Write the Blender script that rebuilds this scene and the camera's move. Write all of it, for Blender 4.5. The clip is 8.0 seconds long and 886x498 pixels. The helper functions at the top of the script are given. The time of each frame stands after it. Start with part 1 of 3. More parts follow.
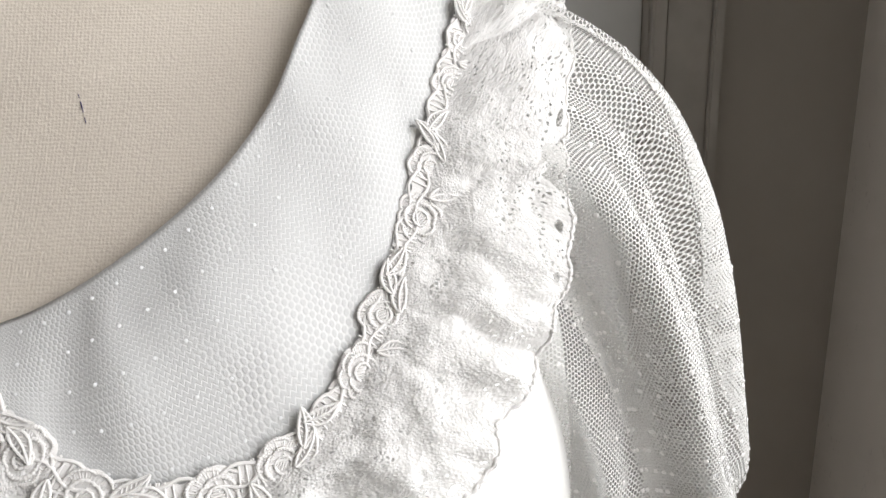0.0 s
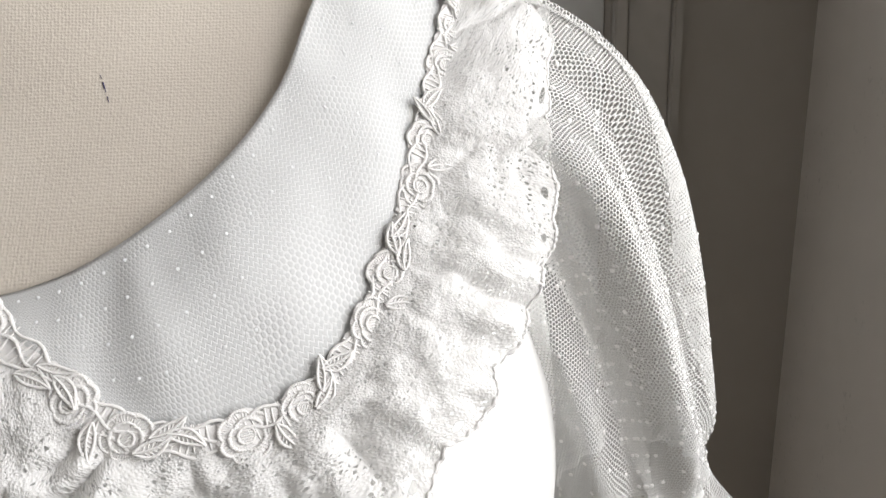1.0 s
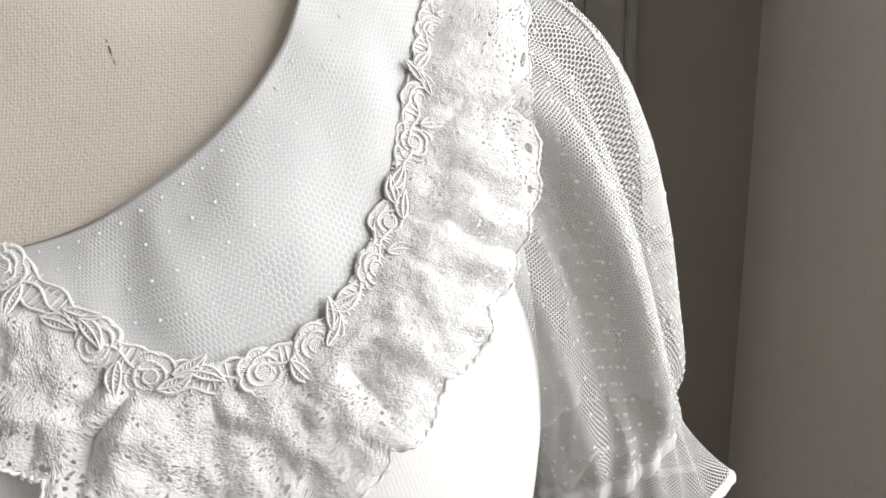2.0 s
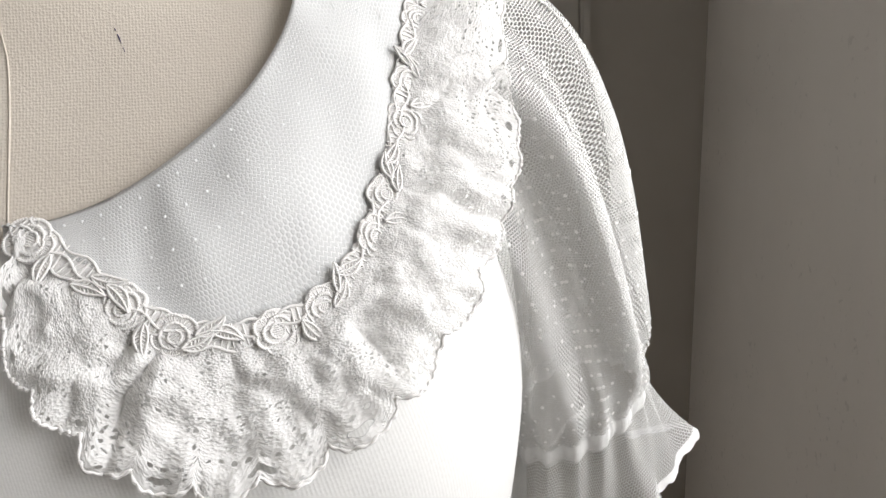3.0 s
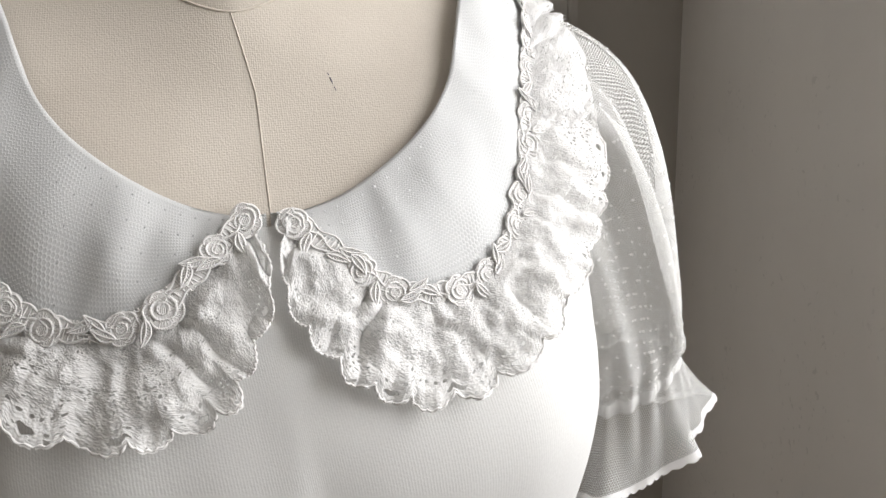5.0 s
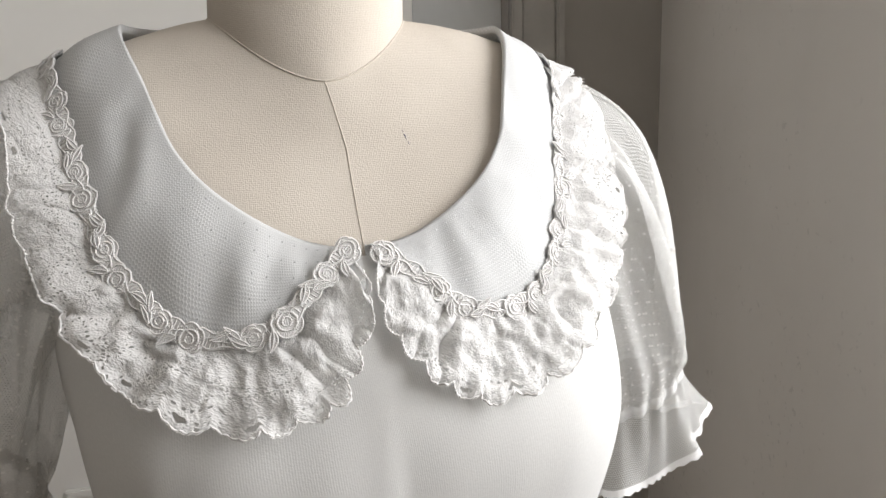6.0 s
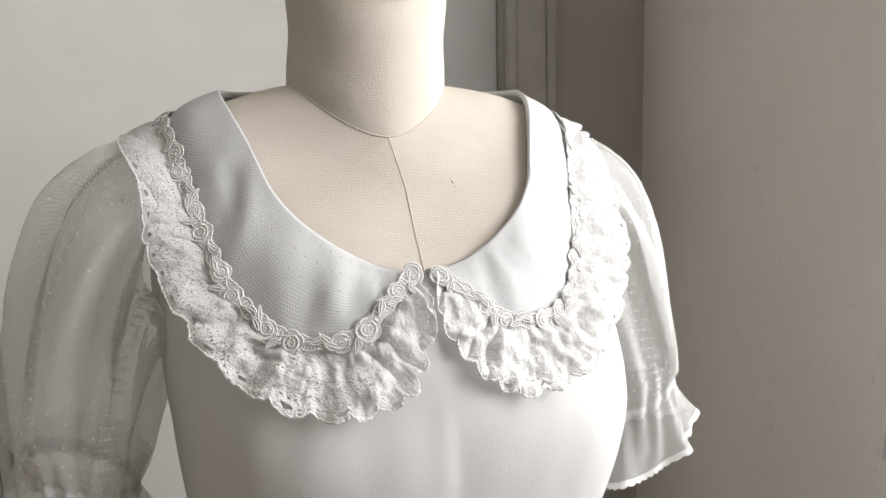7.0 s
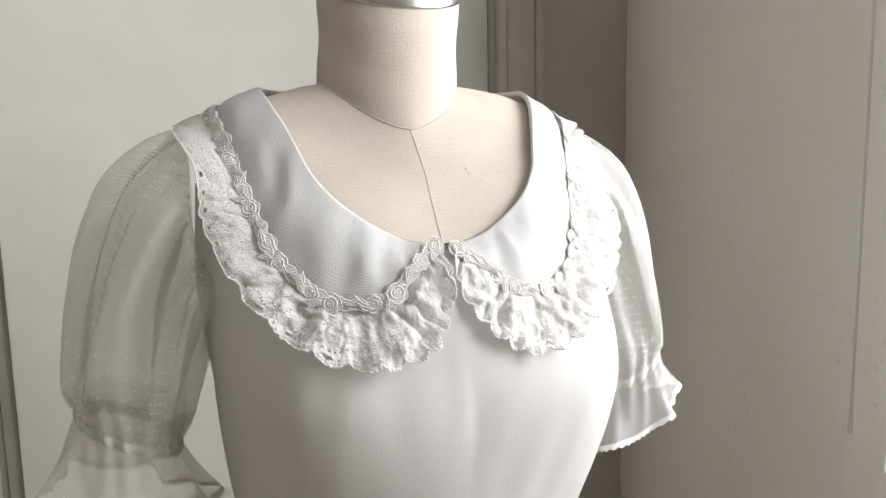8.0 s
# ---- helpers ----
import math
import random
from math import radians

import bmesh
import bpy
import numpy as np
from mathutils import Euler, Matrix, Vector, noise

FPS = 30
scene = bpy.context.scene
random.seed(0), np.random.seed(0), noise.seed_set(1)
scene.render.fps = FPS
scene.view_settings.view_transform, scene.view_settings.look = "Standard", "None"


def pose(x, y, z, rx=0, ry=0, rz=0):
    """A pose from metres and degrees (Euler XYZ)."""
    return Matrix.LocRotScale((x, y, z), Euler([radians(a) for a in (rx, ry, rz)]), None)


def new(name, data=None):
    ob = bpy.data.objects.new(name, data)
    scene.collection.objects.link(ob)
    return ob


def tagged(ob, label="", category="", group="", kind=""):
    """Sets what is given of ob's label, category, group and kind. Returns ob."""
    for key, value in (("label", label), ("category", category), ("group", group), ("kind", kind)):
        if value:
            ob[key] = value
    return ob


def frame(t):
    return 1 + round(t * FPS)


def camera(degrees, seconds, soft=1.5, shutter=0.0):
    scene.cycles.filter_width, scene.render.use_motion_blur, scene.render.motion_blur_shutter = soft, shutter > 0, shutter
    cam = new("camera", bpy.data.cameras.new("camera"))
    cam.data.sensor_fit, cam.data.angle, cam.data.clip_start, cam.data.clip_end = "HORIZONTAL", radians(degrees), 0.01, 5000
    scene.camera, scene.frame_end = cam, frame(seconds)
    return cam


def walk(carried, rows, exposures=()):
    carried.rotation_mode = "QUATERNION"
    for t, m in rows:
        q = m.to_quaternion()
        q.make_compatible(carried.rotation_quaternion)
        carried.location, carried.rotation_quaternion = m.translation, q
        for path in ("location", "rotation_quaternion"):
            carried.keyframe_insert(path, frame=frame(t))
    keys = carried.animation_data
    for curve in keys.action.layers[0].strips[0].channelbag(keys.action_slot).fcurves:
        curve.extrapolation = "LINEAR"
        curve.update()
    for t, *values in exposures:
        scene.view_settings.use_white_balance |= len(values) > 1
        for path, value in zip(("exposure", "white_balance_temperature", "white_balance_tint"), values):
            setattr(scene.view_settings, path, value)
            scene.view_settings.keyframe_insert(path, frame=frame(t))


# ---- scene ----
cam = camera(63.5, 8.0)
METRES, EYE, TILT, LEAN, TURN = 0.5, 1.35, -15.2, 1.6, 0.0
ROWS = [
    (0.0, 0.0, 0.0, 0.0, 0.0, 0.0, -0.0),
    (0.5, -0.0095, -0.025, -0.008, -1.27, -0.02, 0.56),
    (1.0, -0.0226, -0.0445, -0.0227, -2.74, -0.18, 1.07),
    (1.5, -0.0392, -0.0597, -0.0418, -4.32, -0.29, 1.68),
    (3.0, -0.0846, -0.1188, -0.0775, -9.47, -0.65, 3.91),
    (3.5, -0.1201, -0.1482, -0.0907, -10.68, -0.64, 4.23),
    (4.0, -0.1714, -0.1952, -0.0974, -11.23, -0.3, 4.1),
    (4.5, -0.2285, -0.2379, -0.0995, -11.94, 0.32, 3.99),
    (6.0, -0.4174, -0.4084, -0.111, -15.05, 3.72, 4.24),
    (6.5, -0.4951, -0.4964, -0.1123, -15.93, 5.2, 4.35),
    (7.0, -0.5583, -0.5738, -0.1336, -16.68, 6.41, 4.35),
    (7.5, -0.6191, -0.6494, -0.166, -17.46, 7.14, 4.33),
    (8.0, -0.6571, -0.6846, -0.2056, -18.2, 7.47, 4.38),
]
walk(cam, [(t, pose(0, 0, EYE, TILT, LEAN, TURN) @ pose(METRES * x, METRES * y, METRES * z, 90 + pitch, roll, yaw)) for t, x, y, z, yaw, pitch, roll in ROWS],
     exposures=[(0.0, 0.08), (1.5, 0.09), (3.5, 0.20), (6.0, 0.46), (8.0, 0.78)])

# ---- light ----
WINDOW_Y, WINDOW_Z, WALL_X, WALL_T, CORNER_X = (-0.66, 0.27), (0.95, 2.32), 0.455, 0.14, 0.69
world = bpy.data.worlds.new("daylight")
scene.world = world
world.use_nodes = True
wn = world.node_tree
sky = wn.nodes.new("ShaderNodeTexSky")
sky.sky_type, sky.sun_disc = "NISHITA", False
sky.sun_elevation, sky.sun_rotation = radians(40), radians(200)
wn.links.new(sky.outputs[0], wn.nodes["Background"].inputs[0])
wn.nodes["Background"].inputs[1].default_value = 0.1
lamp_data = bpy.data.lights.new("window_daylight", "AREA")
lamp_data.shape, lamp_data.size, lamp_data.size_y = "RECTANGLE", WINDOW_Y[1] - WINDOW_Y[0], WINDOW_Z[1] - WINDOW_Z[0]
lamp_data.energy, lamp_data.color = 23.0, (1.0, 0.992, 0.98)
lamp = new("window_daylight", lamp_data)
lamp.matrix_world = pose(WALL_X + WALL_T - 0.02, sum(WINDOW_Y) / 2, sum(WINDOW_Z) / 2, 0, 90, 0)


# ---- materials ----
class Nodes:
    """Short hand for a material's node tree."""

    def __init__(self, name, rough=0.8, metal=0.0, spec=0.3):
        self.mat = bpy.data.materials.new(name)
        self.mat.use_nodes = True
        self.tree = self.mat.node_tree
        self.bsdf = self.tree.nodes["Principled BSDF"]
        self.out = self.tree.nodes["Material Output"]
        self.bsdf.inputs["Roughness"].default_value = rough
        self.bsdf.inputs["Metallic"].default_value = metal
        self.bsdf.inputs["Specular IOR Level"].default_value = spec

    def add(self, kind, **values):
        n = self.tree.nodes.new(kind)
        for key, value in values.items():
            setattr(n, key, value)
        return n

    def link(self, a, b):
        self.tree.links.new(a, b)

    def math(self, op, a, b=None, c=None):
        n = self.add("ShaderNodeMath", operation=op)
        for i, value in enumerate((a, b, c)):
            if value is None:
                continue
            if isinstance(value, (int, float)):
                n.inputs[i].default_value = value
            else:
                self.link(value, n.inputs[i])
        return n.outputs[0]

    def uv(self):
        n = self.add("ShaderNodeUVMap")
        n.uv_map = "UVMap"
        return n.outputs[0]

    def obj(self):
        return self.add("ShaderNodeTexCoord").outputs["Object"]

    def noise(self, where, scale, detail=3.0, rough=0.55):
        n = self.add("ShaderNodeTexNoise")
        n.inputs["Scale"].default_value, n.inputs["Detail"].default_value, n.inputs["Roughness"].default_value = scale, detail, rough
        self.link(where, n.inputs["Vector"])
        return n.outputs["Fac"]

    def ramp(self, fac, lo, hi, a, b):
        """Linear from a at lo to b at hi, held beyond."""
        n = self.add("ShaderNodeMapRange")
        for i, value in enumerate((lo, hi, a, b)):
            n.inputs[i + 1].default_value = value
        self.link(fac, n.inputs[0])
        return n.outputs[0]

    def colour(self, fac, a, b):
        n = self.add("ShaderNodeMix", data_type="RGBA")
        n.inputs[6].default_value, n.inputs[7].default_value = (*a, 1), (*b, 1)
        self.link(fac, n.inputs[0])
        self.link(n.outputs[2], self.bsdf.inputs["Base Color"])
        return n.outputs[2]

    def bump(self, height, strength, distance):
        n = self.add("ShaderNodeBump")
        n.inputs["Strength"].default_value, n.inputs["Distance"].default_value = strength, distance
        self.link(height, n.inputs["Height"])
        self.link(n.outputs[0], self.bsdf.inputs["Normal"])
        return n.outputs[0]

    def hexes(self, where, pitch, warp=0.0):
        """A honeycomb: 1 at the middle of each cell, about -0.5 on the threads."""
        k = 4 * math.pi / (math.sqrt(3) * pitch)
        total = None
        for turn in (90, 210, 330):
            dot = self.add("ShaderNodeVectorMath", operation="DOT_PRODUCT")
            self.link(where, dot.inputs[0])
            dot.inputs[1].default_value = (k * math.cos(radians(turn)), k * math.sin(radians(turn)), 0)
            wave = self.math("COSINE", dot.outputs["Value"])
            total = wave if total is None else self.math("ADD", total, wave)
        return self.math("DIVIDE", total, 3.0)


def cut_holes(n, hole, translucent=0.35, tint=(0.9, 0.9, 0.88)):
    """Lets the light through where hole is 1, and a little through the cloth."""
    soft, through_it, mix, clear = (n.add(k) for k in ("ShaderNodeMixShader", "ShaderNodeBsdfTranslucent", "ShaderNodeMixShader", "ShaderNodeBsdfTransparent"))
    through_it.inputs[0].default_value = (*tint, 1)
    soft.inputs[0].default_value = translucent
    n.link(n.bsdf.outputs[0], soft.inputs[1])
    n.link(through_it.outputs[0], soft.inputs[2])
    if hole is None:
        n.link(soft.outputs[0], n.out.inputs[0])
        return n.mat
    n.link(hole, mix.inputs[0])
    n.link(soft.outputs[0], mix.inputs[1])
    n.link(clear.outputs[0], mix.inputs[2])
    n.link(mix.outputs[0], n.out.inputs[0])
    return n.mat


def make_plaster(name, a, b, stain, scuffs=0.0):
    n = Nodes(name, 0.85, 0, 0.2)
    o = n.obj()
    big = n.noise(o, 2.2, 4)
    base = n.colour(n.ramp(big, 0.35, 0.7, 0, stain), a, b)
    fine = n.noise(o, 60, 5, 0.7)
    if scuffs:
        # short dark scrapes in a few worn patches, and faint runs
        mark = n.math("MULTIPLY", n.ramp(n.noise(o, 85, 2), 0.63, 0.70, 0, 1), n.ramp(n.noise(o, 5.5, 2), 0.50, 0.58, 0, 1))
        run = n.add("ShaderNodeMapping")
        run.inputs["Scale"].default_value = (1, 9, 0.7)
        n.link(o, run.inputs["Vector"])
        streak = n.ramp(n.noise(run.outputs[0], 1.6, 3), 0.5, 0.8, 0, 0.10)
        mix = n.add("ShaderNodeMix", data_type="RGBA")
        n.link(n.math("MULTIPLY", n.math("MAXIMUM", mark, streak), scuffs), mix.inputs[0])
        n.link(base, mix.inputs[6])
        mix.inputs[7].default_value = (*(c * 0.45 for c in b), 1)
        n.link(mix.outputs[2], n.bsdf.inputs["Base Color"])
    n.bump(n.math("ADD", fine, big), 0.12, 0.004)
    return n.mat


def make_canvas():
    n = Nodes("canvas", 0.9, 0, 0.15)
    uv = n.obj()
    sep = n.add("ShaderNodeSeparateXYZ")
    n.link(uv, sep.inputs[0])
    wob = n.noise(uv, 900, 2)
    k = 2 * math.pi / 0.0011
    drift = n.math("MULTIPLY", n.noise(uv, 55, 2), 7.0)
    a = n.math("SINE", n.math("ADD", n.math("MULTIPLY", sep.outputs[0], k), drift))
    b = n.math("SINE", n.math("ADD", n.math("MULTIPLY", sep.outputs[2], k), drift))
    weave = n.math("ADD", n.math("MULTIPLY", n.math("ADD", a, b), 0.22), n.math("MULTIPLY", wob, 3.0))
    slub = n.noise(uv, 14, 4)
    fac = n.math("ADD", n.ramp(weave, 0.2, 2.8, 0, 0.40), n.ramp(slub, 0.3, 0.7, 0, 0.45))
    n.colour(fac, (0.44, 0.39, 0.335), (0.60, 0.545, 0.48))
    n.bump(weave, 0.3, 0.0004)
    return n.mat


def make_tulle_cloth():
    """White satin under a layer of dotted net."""
    n = Nodes("net_over_satin", 0.62, 0, 0.2)
    uv = n.uv()
    slack = n.add("ShaderNodeVectorMath", operation="MULTIPLY_ADD")
    warp = n.add("ShaderNodeTexNoise")
    warp.inputs["Scale"].default_value = 90
    n.link(uv, warp.inputs["Vector"])
    n.link(warp.outputs["Color"], slack.inputs[0])
    slack.inputs[1].default_value = (0.0016, 0.0016, 0)
    n.link(uv, slack.inputs[2])
    sep = n.add("ShaderNodeSeparateXYZ")
    n.link(slack.outputs[0], sep.inputs[0])
    zig = n.math("MULTIPLY", n.math("SINE", n.math("MULTIPLY", sep.outputs[0], 2 * math.pi / 0.0021)), 1.5)
    rows = n.math("COSINE", n.math("ADD", n.math("MULTIPLY", sep.outputs[1], 2 * math.pi / 0.0017), zig))
    hexes = n.hexes(slack.outputs[0], 0.0020)
    loose = n.noise(uv, 45, 3)
    which = n.ramp(n.noise(uv, 30, 2), 0.42, 0.58, 0, 1)
    a, b = n.ramp(rows, 0.25, 0.95, 0, 1), n.ramp(hexes, -0.45, 0.1, 1, 0)
    thread = n.math("ADD", n.math("MULTIPLY", a, which), n.math("MULTIPLY", b, n.math("SUBTRACT", 1.0, which)))
    fuzz = n.noise(uv, 1500, 2)
    shown = n.math("MULTIPLY", thread, n.ramp(loose, 0.3, 0.7, 0.55, 1.0))
    n.colour(n.math("ADD", n.math("MULTIPLY", shown, 0.9), n.math("MULTIPLY", fuzz, 0.2)), (0.50, 0.50, 0.50), (0.64, 0.635, 0.63))
    n.bump(n.math("ADD", n.math("ADD", shown, n.math("MULTIPLY", fuzz, 0.4)), n.math("MULTIPLY", loose, 1.2)), 0.4, 0.0005)
    return cut_holes(n, None, 0.10)


def make_net():
    n = Nodes("sleeve_net", 0.75, 0, 0.2)
    uv = n.uv()
    hexes = n.hexes(uv, 0.0018)
    n.colour(n.noise(uv, 25, 3), (0.63, 0.62, 0.60), (0.71, 0.70, 0.685))
    return cut_holes(n, n.ramp(hexes, -0.27, -0.15, 0, 0.96), 0.07)


def make_jersey():
    n = Nodes("cotton_jersey", 0.9, 0, 0.2)
    uv = n.uv()
    sep = n.add("ShaderNodeSeparateXYZ")
    n.link(uv, sep.inputs[0])
    rib = n.math("SINE", n.math("ADD", n.math("MULTIPLY", sep.outputs[0], 2 * math.pi / 0.0011), n.math("MULTIPLY", n.noise(uv, 120, 2), 2.0)))
    fuzz = n.noise(uv, 700, 3)
    n.colour(n.ramp(n.math("ADD", n.math("MULTIPLY", rib, 0.03), fuzz), 0.2, 0.9, 0, 1), (0.64, 0.63, 0.615), (0.72, 0.71, 0.695))
    n.bump(n.math("ADD", n.math("MULTIPLY", rib, 0.35), n.math("MULTIPLY", fuzz, 3.0)), 0.15, 0.0004)
    return cut_holes(n, None, 0.08)


def make_lace():
    n = Nodes("cotton_lace", 0.85, 0, 0.2)
    uv = n.uv()
    sep = n.add("ShaderNodeSeparateXYZ")
    n.link(uv, sep.inputs[0])
    x, y = sep.outputs[0], sep.outputs[1]

    def voronoi(scale, feature="DISTANCE_TO_EDGE"):
        v = n.add("ShaderNodeTexVoronoi", feature=feature)
        v.inputs["Scale"].default_value = scale
        n.link(uv, v.inputs["Vector"])
        return v.outputs[0]
    petals, mesh = voronoi(170), voronoi(560)
    where = n.noise(uv, 95, 3)
    # pinholes run along the petals' outlines and in loose patches of ground
    along = n.math("MULTIPLY", n.ramp(petals, 0.05, 0.07, 0, 1), n.ramp(petals, 0.15, 0.18, 1, 0))
    ground = n.ramp(where, 0.57, 0.60, 0, 1)
    open_work = n.math("MAXIMUM", n.math("MULTIPLY", along, n.ramp(where, 0.45, 0.48, 0, 1)), ground)
    pin = n.math("MULTIPLY", n.ramp(mesh, 0.20, 0.27, 0, 1), open_work)
    # a row of oval eyelets along the hem
    lobe = 0.30 / 16

    def eyelets(pitch, across, rx, ry, bow=0.0):
        """A row of oval holes, bowed with the scallops of the hem."""
        ex = n.math("DIVIDE", n.math("SUBTRACT", n.math("MODULO", x, pitch), pitch / 2), rx)
        drop = n.math("MULTIPLY", n.math("ABSOLUTE", n.math("SINE", n.math("MULTIPLY", x, math.pi / lobe))), bow)
        ey = n.math("DIVIDE", n.math("SUBTRACT", n.math("SUBTRACT", y, drop), across), ry)
        oval = n.math("SQRT", n.math("ADD", n.math("MULTIPLY", ex, ex), n.math("MULTIPLY", ey, ey)))
        return n.ramp(n.math("ADD", oval, n.math("MULTIPLY", where, 1.8)), 1.65, 1.85, 1, 0)
    hole = pin
    for row in (eyelets(lobe, 0.0315, 0.0025, 0.0012), eyelets(lobe / 7, 0.0325, 0.0005, 0.0005, 0.0035), eyelets(lobe / 7, 0.0245, 0.00055, 0.0006, 0.003), eyelets(lobe / 6, 0.0105, 0.0007, 0.0005)):
        hole = n.math("MAXIMUM", hole, row)
    lump = n.ramp(petals, 0.0, 0.4, 0.0, 1.0)
    knots = n.noise(uv, 420, 3, 0.6)
    stitch = n.ramp(voronoi(1000, "F1"), 0.1, 0.7, 1, 0)
    relief = n.math("ADD", n.math("MULTIPLY", lump, 0.75), n.math("MULTIPLY", knots, 0.7))
    relief = n.math("ADD", relief, n.math("MULTIPLY", stitch, 0.55))
    n.colour(n.ramp(relief, 0.4, 1.6, 0, 1), (0.68, 0.665, 0.655), (0.79, 0.775, 0.765))
    n.bump(relief, 0.55, 0.0010)
    return cut_holes(n, hole, 0.25)


def make_thread():
    n = Nodes("embroidery_thread", 0.85, 0, 0.12)
    o = n.obj()
    twist = n.noise(o, 1500, 3, 0.7)
    n.colour(n.ramp(twist, 0.3, 0.7, 0, 1), (0.79, 0.765, 0.75), (0.87, 0.85, 0.84))
    n.bump(twist, 0.6, 0.0004)
    return cut_holes(n, None, 0.25)


def make_plain(name, colour, rough=0.6, metal=0.0, wear=0.15, scale=40):
    n = Nodes(name, rough, metal, 0.4)
    o = n.obj()
    f = n.noise(o, scale, 4)
    n.colour(n.ramp(f, 0.3, 0.7, 0, 1), tuple(c * (1 - wear) for c in colour), colour)
    n.bump(f, 0.05, 0.001)
    return n.mat


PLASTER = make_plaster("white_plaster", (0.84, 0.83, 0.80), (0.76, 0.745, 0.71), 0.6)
# same plaster twice: shade put into the back's colour, light into the side's
PLASTER_DARKENED = make_plaster("darkened_plaster", (0.48, 0.455, 0.42), (0.40, 0.375, 0.345), 0.8)
PLASTER_LIGHTENED = make_plaster("lightened_plaster", (0.89, 0.855, 0.82), (0.82, 0.785, 0.75), 0.9, 0.22)
CANVAS, TULLE, NET, JERSEY, LACE, THREAD = make_canvas(), make_tulle_cloth(), make_net(), make_jersey(), make_lace(), make_thread()
STEEL = make_plain("brushed_steel", (0.62, 0.61, 0.60), 0.28, 1.0, 0.2, 90)
BOARDS = make_plain("floor_boards", (0.50, 0.40, 0.31), 0.5, 0, 0.4, 6)
DOOR_PAINT = make_plain("cream_door_paint", (0.88, 0.865, 0.835), 0.5, 0, 0.06, 5)
PAINT = make_plain("grey_door_paint", (0.66, 0.67, 0.67), 0.5, 0, 0.12, 9)
# darker trim tone, with shade put into its colour
SHADED_TRIM = make_plain("shaded_trim", (0.50, 0.48, 0.45), 0.55, 0, 0.2, 12)
SEAM = make_plain("seam_thread", (0.60, 0.54, 0.47), 0.9, 0, 0.2, 400)
FLOCK = make_plain("flock", (0.60, 0.60, 0.60), 0.9, 0, 0.1, 900)
INK = make_plain("blue_ink", (0.05, 0.045, 0.12), 0.8, 0, 0.3, 900)


# ---- helpers for meshes ----
def to_mesh(name, bm, materials, smooth=True):
    me = bpy.data.meshes.new(name)
    bm.normal_update()
    bm.to_mesh(me)
    bm.free()
    for m in materials if isinstance(materials, (list, tuple)) else [materials]:
        me.materials.append(m)
    if smooth:
        me.polygons.foreach_set("use_smooth", [True] * len(me.polygons))
    return me


def part(name, bm, material, parent, label="", smooth=True):
    ob = new(name, to_mesh(name, bm, material, smooth) if isinstance(bm, bmesh.types.BMesh) else bm)
    ob.parent = parent
    return tagged(ob, label)


def box(bm, x0, x1, y0, y1, z0, z1):
    made = bmesh.ops.create_cube(bm, size=1, matrix=Matrix.LocRotScale(((x0 + x1) / 2, (y0 + y1) / 2, (z0 + z1) / 2), None, (x1 - x0, y1 - y0, z1 - z0)))
    return made["verts"]


def grid(bm, point, rows, cols, uv=None, closed=False, skip=None, slot=0):
    """A sheet of rows x cols points; point(i, j) gives a place, uv(i, j) its place on the cloth in metres."""
    layer = bm.loops.layers.uv.get("UVMap") or bm.loops.layers.uv.new("UVMap")
    vs = [[bm.verts.new(point(i, j)) for j in range(cols)] for i in range(rows)]
    for i in range(rows - 1):
        for j in range(cols if closed else cols - 1):
            if skip and skip(i, j):
                continue
            k = (j + 1) % cols
            f = bm.faces.new((vs[i][j], vs[i][k], vs[i + 1][k], vs[i + 1][j]))
            f.material_index = slot
            f.smooth = True
            if uv:
                for loop, (a, b) in zip(f.loops, ((i, j), (i, j + 1), (i + 1, j + 1), (i + 1, j))):
                    loop[layer].uv = uv(a, b)
    return vs


def cord(bm, points, radius, sides=5, closed=False):
    """A round thread along points."""
    n = len(points)
    rings = []
    for i, p in enumerate(points):
        a = points[(i + 1) % n] if closed or i < n - 1 else points[i]
        b = points[i - 1] if closed or i > 0 else points[i]
        d = (a - b).normalized()
        side = d.cross(Vector((0.13, 0.21, 0.97))).normalized()
        up = side.cross(d)
        r = radius(i / max(1, n - 1)) if callable(radius) else radius
        rings.append([bm.verts.new(p + side * (r * math.cos(2 * math.pi * k / sides)) + up * (r * math.sin(2 * math.pi * k / sides))) for k in range(sides)])
    for i in range(n if closed else n - 1):
        a, b = rings[i], rings[(i + 1) % n]
        for k in range(sides):
            bm.faces.new((a[k], a[(k + 1) % sides], b[(k + 1) % sides], b[k]))


def curve(xs, ys, x):
    """A smooth curve through the knots (xs, ys)."""
    i = min(max(int(np.searchsorted(xs, x)) - 1, 0), len(xs) - 2)
    h = xs[i + 1] - xs[i]
    t = (x - xs[i]) / h

    def slope(k):
        a, b = max(k - 1, 0), min(k + 1, len(xs) - 1)
        return (ys[b] - ys[a]) / (xs[b] - xs[a])
    return (2 * t ** 3 - 3 * t * t + 1) * ys[i] + (t ** 3 - 2 * t * t + t) * h * slope(i) + (3 * t * t - 2 * t ** 3) * ys[i + 1] + (t ** 3 - t * t) * h * slope(i + 1)


def wobble(x, y, z=0.0, scale=1.0):
    return noise.noise(Vector((x * scale, y * scale, z)))


